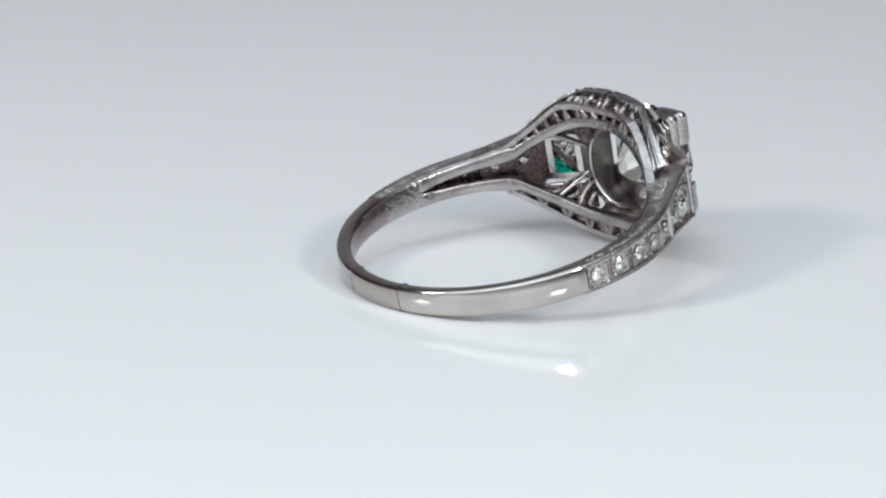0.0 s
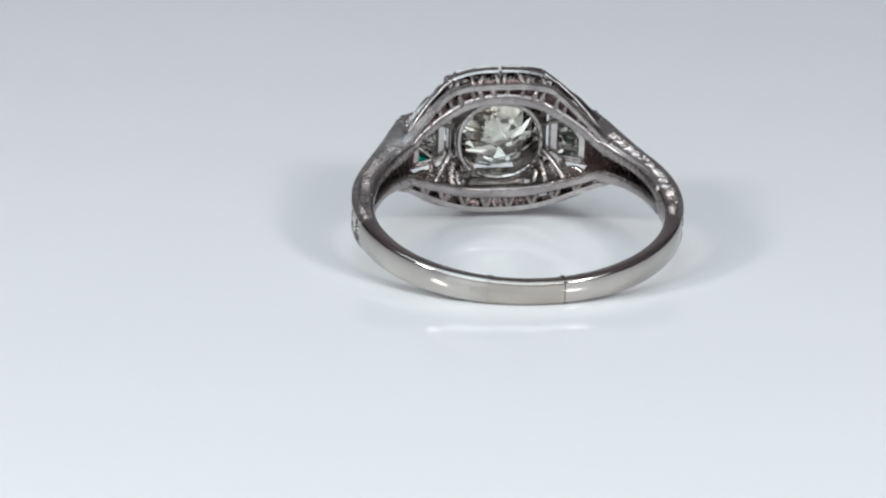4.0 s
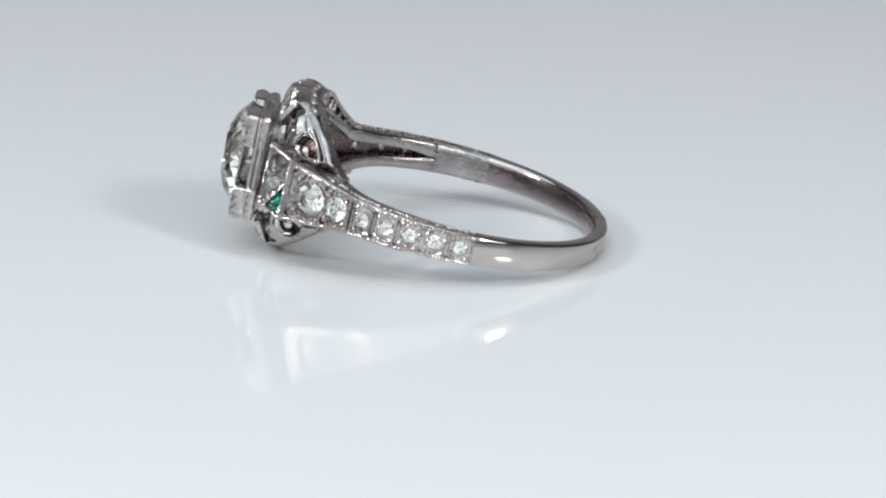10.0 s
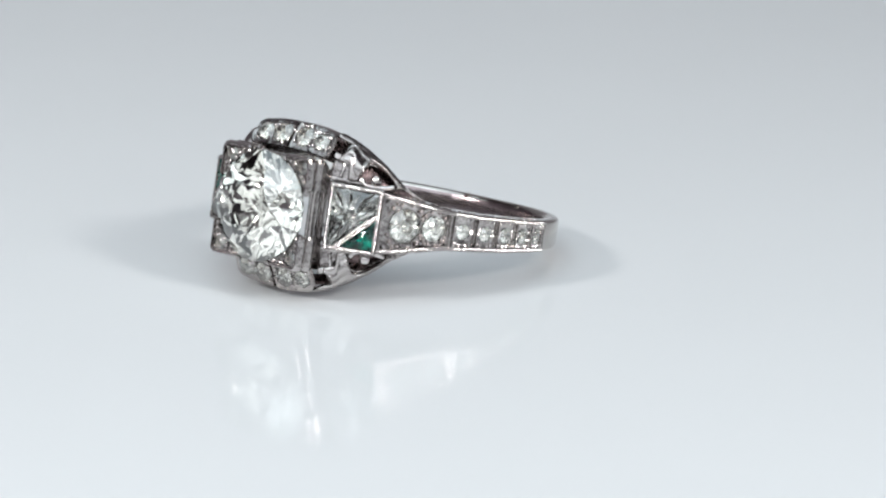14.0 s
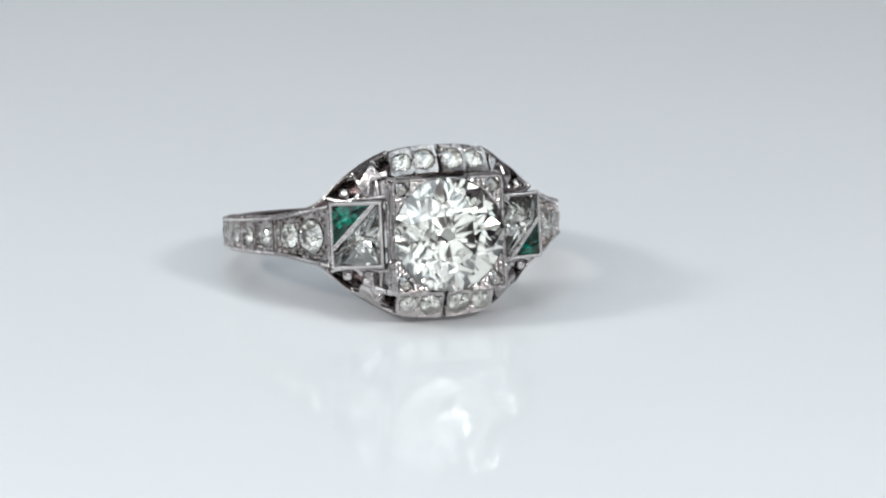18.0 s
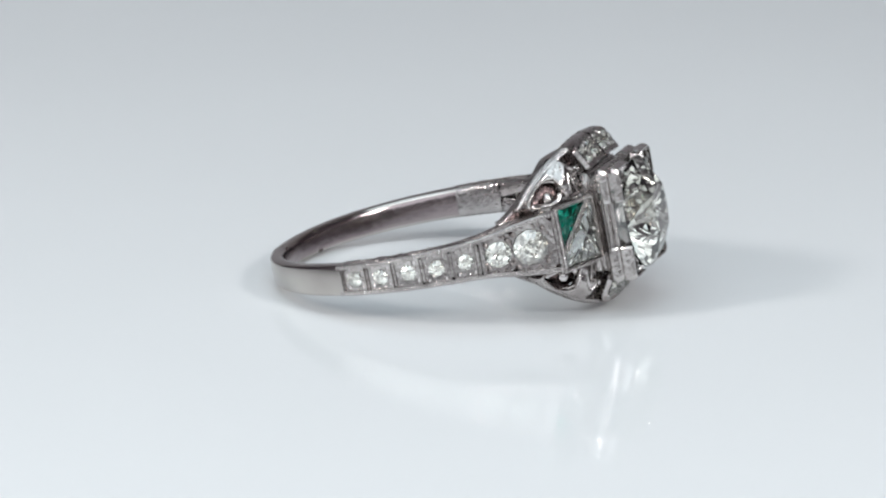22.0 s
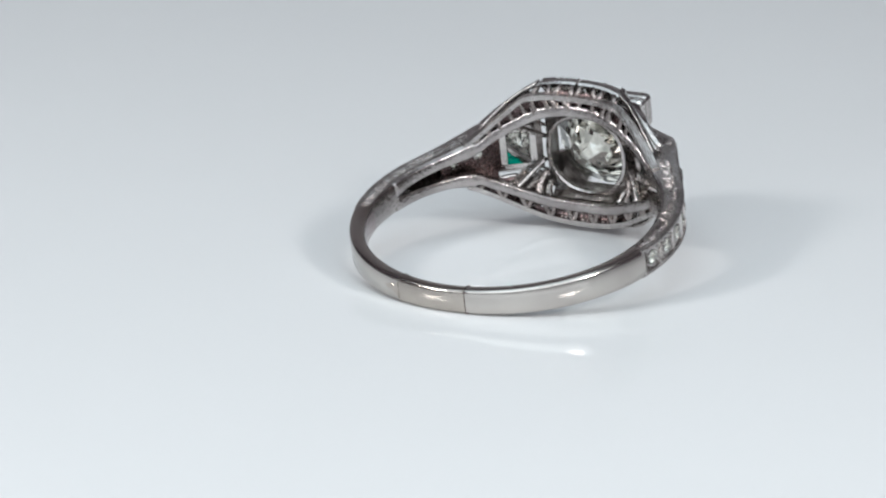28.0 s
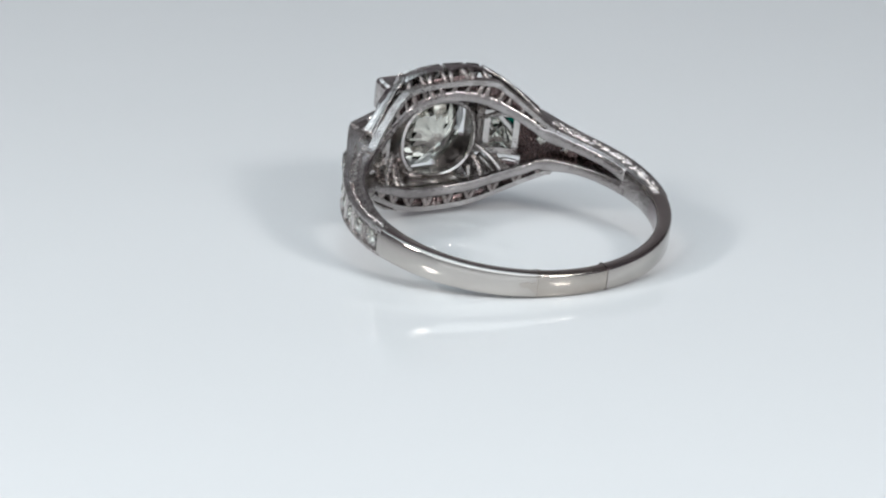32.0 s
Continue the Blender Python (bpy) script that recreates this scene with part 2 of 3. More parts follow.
def shoulder_wall(side, sign, ring):
    bm = bmesh.new()
    loops = []
    for i in range(37):
        phi = 33 + (ENDS[side] - 32.5) * i / 36
        h, ro = curve(HALF, phi), curve(OUTER, phi)
        ri = curve(INNER, phi) + 0.2
        v1, v0 = h * sign, (h - 0.26) * sign
        loops.append([polar(side * phi, r, v) for r, v in ((ri, v0), (ri, v1 - 0.05 * sign), (ri + 0.06, v1), (ro - 0.08, v1), (ro, v1 - 0.06 * sign), (ro, v0))])
    loft(bm, loops)
    # wheat engraving along the flank
    rnd = random.Random(7 + side * 2 + sign)
    for i in range(46):
        phi = 44 + (ENDS[side] - 46) * i / 45 + rnd.uniform(-0.6, 0.6)
        h, ro = curve(HALF, phi), curve(OUTER, phi)
        for k, lean in ((0.28, 1.1), (0.62, -1.1)):
            r = 8.95 + (ro - 8.95) * (k + rnd.uniform(-0.08, 0.08))
            if rnd.random() < 0.12:
                continue
            far, deep = rnd.uniform(0.5, 1.0), rnd.uniform(0.06, 0.2)
            tube(bm, [polar(side * (phi - far), r - deep, h * sign), polar(side * phi, r, (h + 0.015) * sign), polar(side * (phi + far), r + deep * (1 if lean > 0 else -0.6), h * sign)], rnd.uniform(0.045, 0.085), 5)
    return part("shoulder_side", bm, WORN, ring, "engraved flank of the shoulder")


def stone(name, parent, m, d, crown=None, pavilion=None, mat=None, turn=0.0):
    bm = brilliant(d, crown or d * 0.17, pavilion or d * 0.375, 0.46, 0.72, 0.56, turn=turn, uneven=0.05, culet=0.12)
    bmesh.ops.transform(bm, matrix=m, verts=bm.verts)
    return part(name, bm, mat or DIAMOND, parent)


def pierced(bm, P, s0, s1, h0, h1, c, radius, deep=0.34, n=24):
    """A cell of plate from s0 to s1 (half-heights h0, h1) with a round, coned hole at c."""
    rim, hole, low = [], [], []
    for k in range(n):
        a = 2 * math.pi * (k + 0.5) / n
        x, y = math.cos(a), math.sin(a)
        ds = (s1 - c) / x if x > 1e-6 else (s0 - c) / x if x < -1e-6 else 1e9
        hh = lambda s: h0 + (h1 - h0) * (s - s0) / (s1 - s0)
        f = ds
        for _ in range(6):
            lim = hh(min(max(c + f * x, s0), s1)) / max(abs(y), 1e-6)
            f = min(ds, lim)
        rim.append(P(c + f * x, f * y, 0.0))
        hole.append(P(c + radius * x, radius * y, -0.03))
        low.append(P(c + radius * 0.55 * x, radius * 0.55 * y, -deep))
    under = [p - (q - r) for p, q, r in zip(rim, hole, [P(c, 0, -deep) + (h - P(c, 0, -0.03)) for h in hole])]
    loft(bm, [rim, hole, low, under], closed=True)


def shoulder_cells(side, ring):
    """Five square cells with a small stone each, between double bars."""
    step = (ENDS[side] - 58.5) / 5
    k_mm = math.pi / 180 * 9.9
    P = lambda s, v, d: polar(side * s / k_mm, curve(OUTER, s / k_mm) - 0.12 + d, v)
    floor = bmesh.new()
    for k in range(5):
        a, b = 57.5 + step * k, 57.5 + step * (k + 1)
        ha, hb = curve(HALF, a) - 0.2, curve(HALF, b) - 0.2
        d = min(0.90, ha + hb - 0.30)
        pierced(floor, P, a * k_mm, b * k_mm, ha, hb, (a + b) / 2 * k_mm, d * 0.47)
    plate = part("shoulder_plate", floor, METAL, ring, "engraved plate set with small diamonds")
    # Deep faces and underside carry the channel's shade as a dark colour.
    plate.data.materials.append(SHADE_AND_SEAM)
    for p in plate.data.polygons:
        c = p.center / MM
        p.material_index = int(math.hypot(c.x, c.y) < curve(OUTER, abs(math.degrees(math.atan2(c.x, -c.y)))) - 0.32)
    beads = bmesh.new()
    for k in range(6):
        phi = 57.5 + step * k
        h, ro = curve(HALF, phi), curve(OUTER, phi)
        for off in ((-0.6, 0.6) if k else (-0.6, 0.9)):
            bm = bmesh.new()
            wide = 0.45 if k else 1.0
            a, b = polar(side * (phi + off - wide / 2), ro - 0.36, -h + 0.16), polar(side * (phi + off + wide / 2), ro - 0.36, -h + 0.16)
            out = polar(side * phi, 1, 0).normalized()
            block(bm, a, b - a, Vector((0, 0, (2 * h - 0.32) * MM)), out * (0.37 * MM), 0.03)
            part("divider", bm, METAL, plate)
    rnd = random.Random(17 + side)
    for k in range(5):
        phi = 57.5 + step * (k + 0.5)
        h, ro = curve(HALF, phi), curve(OUTER, phi)
        out = polar(side * phi, 1, 0).normalized()
        m = frame_at(polar(side * phi, ro - 0.10, 0), out, (0, 0, 1))
        d = min(0.90, 2 * h - 0.70)
        stone("accent_diamond", plate, m, d, turn=0.2 * k)
        for su in (-1, 1):
            for sv in (-1, 1):
                bead(beads, polar(side * (phi + su * rnd.uniform(2.4, 3.1)), ro - 0.15, sv * (h - rnd.uniform(0.34, 0.50))), rnd.uniform(0.10, 0.16))
                bead(beads, polar(side * (phi + su * rnd.uniform(2.4, 3.2)), ro - 0.16, sv * rnd.uniform(0.0, 0.3)), rnd.uniform(0.08, 0.13), 5)
                bead(beads, polar(side * (phi + su * rnd.uniform(0.6, 1.6)), ro - 0.16, sv * (h - 0.32)), rnd.uniform(0.07, 0.12), 5)
    tagged(part("bead_setting", beads, METAL, plate), kind="stuff")
    edge = bmesh.new()
    for i in range(62):
        phi = 58.5 + (ENDS[side] - 60) * i / 61
        for sv in (-1, 1):
            bead(edge, polar(side * phi, curve(OUTER, phi) - 0.03, sv * (curve(HALF, phi) - 0.13)), 0.075, 5)
    tagged(part("milgrain_edge", edge, METAL, plate), kind="stuff")


def grains(bm, a, b, n, r):
    for k in range(n):
        bead(bm, Vector(a).lerp(Vector(b), (k + 0.5) / n), r, 5)


def plate_axes(a, b):
    """A flat setting between two edges (u, w) of the ring's side: along, outward normal."""
    along = at(b[0] - a[0], b[1] - a[1], 0).normalized()
    normal = along.cross(Vector((0, 0, 1)))
    if normal.dot(at(a[0], a[1], 0)) < 0:
        normal = -normal
    return along, normal


def side_box(side, ring):
    """A tapered box with a large and a small stone, edged with grains."""
    A, B = (side * 8.32, 5.42), (side * 6.26, 9.44)
    along, nrm = plate_axes(A, B)
    length = (at(B[0] - A[0], B[1] - A[1], 0)).length / MM
    P = lambda s, v, d=0.0: at(A[0], A[1], v) + along * s * MM + nrm * d * MM
    half = lambda s: 1.14 + (1.80 - 1.14) * s / length
    bm = bmesh.new()
    for sign in (-1, 1):
        loops = []
        for s in (0.0, length):
            h = half(s)
            loops.append([P(s, sign * v, d) for v, d in ((h - 0.05, -0.55), (h, -0.12), (h - 0.06, 0.0), (h - 0.26, 0.0), (h - 0.30, -0.12), (h - 0.30, -0.55))])
        loft(bm, loops)
    Q = lambda s, v, d: P(s, v, d - 0.12)
    seat = bmesh.new()
    for s0, s1, c, r in ((0.2, 1.78, 1.0, 0.70), (1.78, length - 0.2, 2.86, 0.96)):
        pierced(seat, Q, s0, s1, half(s0) - 0.28, half(s1) - 0.28, c, r, 0.45)
    box = part("shoulder_box", bm, WORN, ring, "tapered setting edged with tiny beads")
    part("seat_plate", seat, METAL, box)
    # Added under-plate, coloured dark for the shade inside the shoulder.
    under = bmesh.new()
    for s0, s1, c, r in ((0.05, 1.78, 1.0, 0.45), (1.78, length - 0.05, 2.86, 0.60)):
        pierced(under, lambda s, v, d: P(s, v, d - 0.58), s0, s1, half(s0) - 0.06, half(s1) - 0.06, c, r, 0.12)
    part("backing", under, SHADE_AND_SEAM, box, "underside coloured dark as shade")
    for s0, wide in ((0.0, 0.22), (length - 0.24, 0.24)):
        bm = bmesh.new()
        h = half(s0) - 0.22
        block(bm, P(s0, -h, -0.24), along * (wide * MM), Vector((0, 0, 2 * h * MM)), nrm * (0.25 * MM), 0.04)
        part("divider", bm, METAL, box)
    bm = bmesh.new()
    for sign in (-1, 1):
        grains(bm, P(0.05, sign * (half(0) - 0.13), 0.02), P(length - 0.05, sign * (half(length) - 0.13), 0.02), 26, 0.085)
    tagged(part("milgrain_edge", bm, METAL, box), kind="stuff")
    bm = bmesh.new()
    for s, d in ((1.0, 1.48), (2.86, 2.04)):
        m = frame_at(P(s, 0, -0.08), nrm, along)
        stone("accent_diamond", box, m, d, turn=0.3)
        for su in (-1, 1):
            for sv in (-1, 1):
                bead(bm, P(s + su * d * 0.42, sv * min(d * 0.46, half(s) - 0.4), -0.04), 0.15)
                for da, dv in ((0.30, 0.62), (0.50, 0.30), (0.16, 0.70)):
                    bead(bm, P(s + su * d * da * 1.05, sv * min(d * dv, half(s) - 0.36), -0.07), 0.10, 5)
    # These beads take the shaded copy so that they glint less.
    tagged(part("bead_setting", bm, SHADED_GOLD, box), kind="stuff")


def side_square(side, ring):
    """A square setting split aslant between an emerald and a three-cornered diamond."""
    A, B = (side * 6.25, 9.50), (side * 3.52, 10.95)
    along, nrm = plate_axes(A, B)
    length = (at(B[0] - A[0], B[1] - A[1], 0)).length / MM
    P = lambda s, v, d=0.0: at(A[0], A[1], v) + along * s * MM + nrm * d * MM
    h = 1.90
    bm = bmesh.new()
    outline = lambda k, d: [P(k, -h + k, d), P(length - k, -h + k, d), P(length - k, h - k, d), P(k, h - k, d)]
    loft(bm, [outline(0.0, -0.40), outline(0.0, -0.06), outline(0.06, 0.0), outline(0.20, 0.0), outline(0.24, -0.25), outline(0.24, -0.40)], closed=True)
    sq = part("side_setting", bm, WORN, ring, "square setting with an emerald and a triangular diamond")
    bm = bmesh.new()
    loft(bm, [outline(0.02, -0.41), outline(0.22, -0.41), outline(0.80, -1.08), outline(0.42, -1.12)], closed=True)
    part("collar", bm, METAL, sq, "unpolished back of the setting")
    flip = 1 if side < 0 else -1
    bm = bmesh.new()
    reach, drop = (0.80 * length, 2.45) if side < 0 else (0.72 * length, 2.05)
    band = [(0.16, h - drop - 0.02), (reach - 0.02, h - 0.16), (reach + 0.30, h - 0.16), (0.16, h - drop - 0.36)]
    loft(bm, [[P(x, flip * y, d) for x, y in band] for d in (-0.45, -0.05)])
    part("divider", bm, METAL, sq)
    bm = bmesh.new()
    for low in (0.06, 0.24):
        grains(bm, P(0.2, flip * (h - drop - low), -0.01), P(reach + low - 0.06, flip * (h - 0.22), -0.01), 18, 0.08)
    tagged(part("milgrain_edge", bm, METAL, sq), kind="stuff")
    bm = bmesh.new()
    for a, b in (((0, -h), (length, -h)), ((0, h), (length, h)), ((0, -h), (0, h)), ((length, -h), (length, h))):
        inset = lambda s, v: P(min(max(s, 0.1), length - 0.1), math.copysign(abs(v) - 0.1, v), -0.02)
        grains(bm, inset(*a), inset(*b), 20, 0.08)
    tagged(part("milgrain_edge", bm, METAL, sq), kind="stuff")
    m = frame_at(P(0, 0, -0.10), nrm, along)
    # the frame's y axis may point either way along v
    yv = 1 if (m.to_3x3() @ Vector((0, 1, 0))).z > 0 else -1
    green = [(0.15, yv * flip * (h - 0.15)), (reach, yv * flip * (h - 0.15)), (0.15, yv * flip * (h - drop))]
    white = [(x, yv * flip * y) for x, y in ((0.22, -h + 0.22), (length - 0.22, -h + 0.22), (length - 0.22, h - 0.22), (reach + 0.30, h - 0.22), (0.22, h - drop - 0.38))]
    for name, cs, mat, c, d in (("emerald", green, EMERALD, 0.14, 0.7), ("triangular_diamond", white, DIAMOND, 0.46, 1.02)):
        bm = triangle_cut(cs, c, d)
        bmesh.ops.transform(bm, matrix=m, verts=bm.verts)
        part(name, bm, mat, sq, "deep green triangular emerald" if mat is EMERALD else "")


def head(ring):
    # collet under the stone: square at its rim, round and open at the back
    def rounded(half, w, power, n=40):
        out = []
        for k in range(n):
            a = 2 * math.pi * (k + 0.5) / n
            c, d = math.cos(a), math.sin(a)
            r = half / (abs(c) ** power + abs(d) ** power) ** (1 / power)
            out.append(at(r * c, w, r * d))
        return out

    bm = bmesh.new()
    loft(bm, [rounded(2.50, 9.26, 2.2), rounded(2.66, 9.30, 2.2), rounded(2.76, 9.44, 2.3), rounded(2.80, 9.65, 3), rounded(2.94, 9.95, 12), rounded(3.02, 10.1, 20), rounded(3.02, 10.36, 24), rounded(2.93, 10.40, 24), rounded(2.98, 10.68, 24), rounded(2.89, 10.72, 24), rounded(2.92, 10.84, 24),
              rounded(3.06, 10.88, 24), rounded(3.12, 11.06, 24), rounded(3.08, 11.14, 24), rounded(2.92, 11.12, 14), rounded(2.66, 10.4, 5), rounded(2.46, 9.7, 2.4), rounded(2.42, 9.36, 2.2)], closed=True)
    cup = part("bezel", bm, METAL, ring, "square stepped bezel with a round open back")
    lean = Matrix.Translation(at(-0.13, 11.18, -0.10)) @ pose(0, 0, 0, 1.0) @ Matrix.Translation(-at(0, 11, 0))
    cup.matrix_basis = lean
    # the raised edge that runs round below the corners
    bm = bmesh.new()
    loft(bm, [rounded(3.00, 11.06, 24), rounded(3.10, 11.10, 24), rounded(3.14, 11.20, 24), rounded(3.14, 11.38, 24), rounded(3.04, 11.46, 24), rounded(3.11, 11.52, 24), rounded(3.12, 11.64, 24), rounded(3.07, 11.72, 24), rounded(3.0, 11.72, 20), rounded(2.96, 11.4, 20)], closed=True)
    part("bezel_edge", bm, WORN, cup, "thin worn edge")
    # four corner plates that hold the stone
    for su in (-1, 1):
        for sv in (-1, 1):
            bm = bmesh.new()
            o, arm, t = 3.29, 1.30, 0.17
            wall = [(o - 0.06, arm), (o, arm + 0.12), (o, o - 0.28), (o - 0.08, o - 0.08), (o - 0.28, o), (arm + 0.12, o), (arm, o - 0.06), (arm, o - t), (o - t - 0.2, o - t), (o - t, o - t - 0.2), (o - t, arm)]

            def lay(w, grow):
                return [at(su * (x + (grow if i < 5 and x > o - 0.3 else 0)), w, sv * (y + (grow if 1 < i < 7 and y > o - 0.3 else 0))) for i, (x, y) in enumerate(wall)]
            ribs = [lay(10.92, -0.10)]
            for a, b in ((10.96, 11.56), (11.66, 12.40)):
                ribs += [lay(a + (b - a) * f, g) for f, g in ((0.0, -0.07), (0.18, 0.0), (0.5, 0.045), (0.82, 0.0), (1.0, -0.07))]
            loft(bm, [*ribs, lay(12.44, -0.08)])
            corner = part("corner_prong", bm, METAL, cup)
            bm = bmesh.new()
            arc = [(3.02 * math.cos(a), 3.02 * math.sin(a)) for a in [0.40 + (math.pi / 2 - 0.80) * k / 8 for k in range(9)]]
            shape = [(o - t, arm), (o - t, o - t - 0.2), (o - t - 0.2, o - t), (arm, o - t)] + arc[::-1]
            loft(bm, [[at(su * x, w, sv * y) for x, y in shape] for w in (11.8, 12.22)])
            part("corner_plate", bm, WORN, corner)
            m = frame_at(at(su * 2.64, 12.28, sv * 2.64), at(0, 1, 0), at(1, 0, 0))
            stone("accent_diamond", corner, m, 0.86, turn=0.4)
            bm = bmesh.new()
            for x, y in ((2.94, 1.45), (1.45, 2.94), (2.94, 1.78), (1.78, 2.94), (2.94, 2.08), (2.08, 2.94), (2.72, 2.12), (2.12, 2.72), (2.30, 2.38), (2.93, 2.93)):
                bead(bm, at(su * x, 12.25, sv * y), 0.13)
            tagged(part("bead_setting", bm, METAL, corner), kind="stuff")
    m = frame_at(at(0, 12.36, 0), at(0, 1, 0), at(1, 0, 0))
    bm = brilliant(6.46, 1.14, 2.64, 0.48, 0.73, 0.56, 0.02, 0.10, 0.05, 0.14, 0.90)
    bmesh.ops.transform(bm, matrix=m, verts=bm.verts)
    part("centre_diamond", bm, DIAMOND, ring, "large round old-cut diamond").matrix_basis = lean


CROWN = [(10.18, 4.66), (9.85, 4.74), (9.55, 4.72), (9.38, 4.62)]
CROWN_INNER = [(9.42, 4.46), (9.6, 4.48), (9.9, 4.48)]


def cover_plate(sign, half, ring):
    """Half of the domed plate above or below the centre stone, set with two stones."""
    low = 1.04 if sign < 0 else 1.03
    fall = lambda u: (u / 2.9) ** 3
    bm = bmesh.new()
    loops = []
    for u in (0.10, 0.8, 1.5, 2.1, 2.6, 2.9):
        loops.append([at(half * u, w - 0.30 * fall(u), sign * low * (v - 0.36 * fall(u))) for w, v in CROWN + CROWN_INNER])
    loft(bm, loops)
    pl = part("cover_plate", bm, METAL, ring, "domed plate set with round diamonds")
    # pierced underside: slanting bars before a strip coloured dark for shade
    rnd = random.Random(31 + sign * 3 + half)
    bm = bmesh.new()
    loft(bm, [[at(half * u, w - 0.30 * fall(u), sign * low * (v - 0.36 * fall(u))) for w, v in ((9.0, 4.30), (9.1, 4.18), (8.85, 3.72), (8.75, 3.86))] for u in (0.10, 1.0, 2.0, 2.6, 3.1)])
    part("shade_strip", bm, SHADE_AND_SEAM, pl, "strip coloured dark as shade behind the bars")
    for k in range(4):
        bm = bmesh.new()
        u = 0.30 + 0.74 * k + rnd.uniform(-0.10, 0.10)
        q = u + (0.34 if k % 2 else -0.20) + rnd.uniform(-0.08, 0.08)
        a = at(half * u, 9.40 - 0.30 * fall(u), sign * low * (4.54 - 0.36 * fall(u)))
        b = at(half * q, 8.76 - 0.30 * fall(u), sign * low * (4.02 - 0.36 * fall(u)))
        tube(bm, [a, a.lerp(b, 0.5), b], rnd.uniform(0.14, 0.20), 6, 1.0, rnd.uniform(0.15, 0.24))
        part("strut", bm, SHADED_GOLD, pl, "", True)
    # the sloping front with its two seats
    mid, slope, out = at(0, 10.58, sign * low * 4.02), at(0, -0.50, sign * 0.85), at(0, 0.85, sign * 0.50)
    slope, out = slope.normalized(), out.normalized()
    P = lambda s, v, d: mid + at(half * s, 0, 0) + slope * (v - 0.26 * fall(s)) * MM + out * (d - 0.05 * s) * MM
    bm = bmesh.new()
    seats = ((0.10, 1.52, 0.86, 0.86, 0.80, 1.34), (1.52, 2.84, 0.86, 0.76, 2.08, 1.14))
    for s0, s1, h0, h1, c, d in seats:
        pierced(bm, P, s0, s1, h0, h1, c, d * 0.47, 0.30)
    face = part("seat_plate", bm, METAL, pl)
    bm = bmesh.new()
    for s0, s1, h0, h1, c, d in seats:
        stone("accent_diamond", face, frame_at(P(c, 0, 0.0), out, at(1, 0, 0)), d, turn=0.5 * c)
        for a in range(4):
            ang = math.pi / 4 + math.pi / 2 * a
            bead(bm, P(c + math.cos(ang) * d * 0.53, math.sin(ang) * d * 0.50, -0.05), rnd.uniform(0.10, 0.17))
            bead(bm, P(c + math.cos(ang + 0.5) * d * rnd.uniform(0.50, 0.62), math.sin(ang + 0.5) * d * 0.52, -0.06), rnd.uniform(0.06, 0.11), 5)
    tagged(part("bead_setting", bm, METAL, face), kind="stuff")


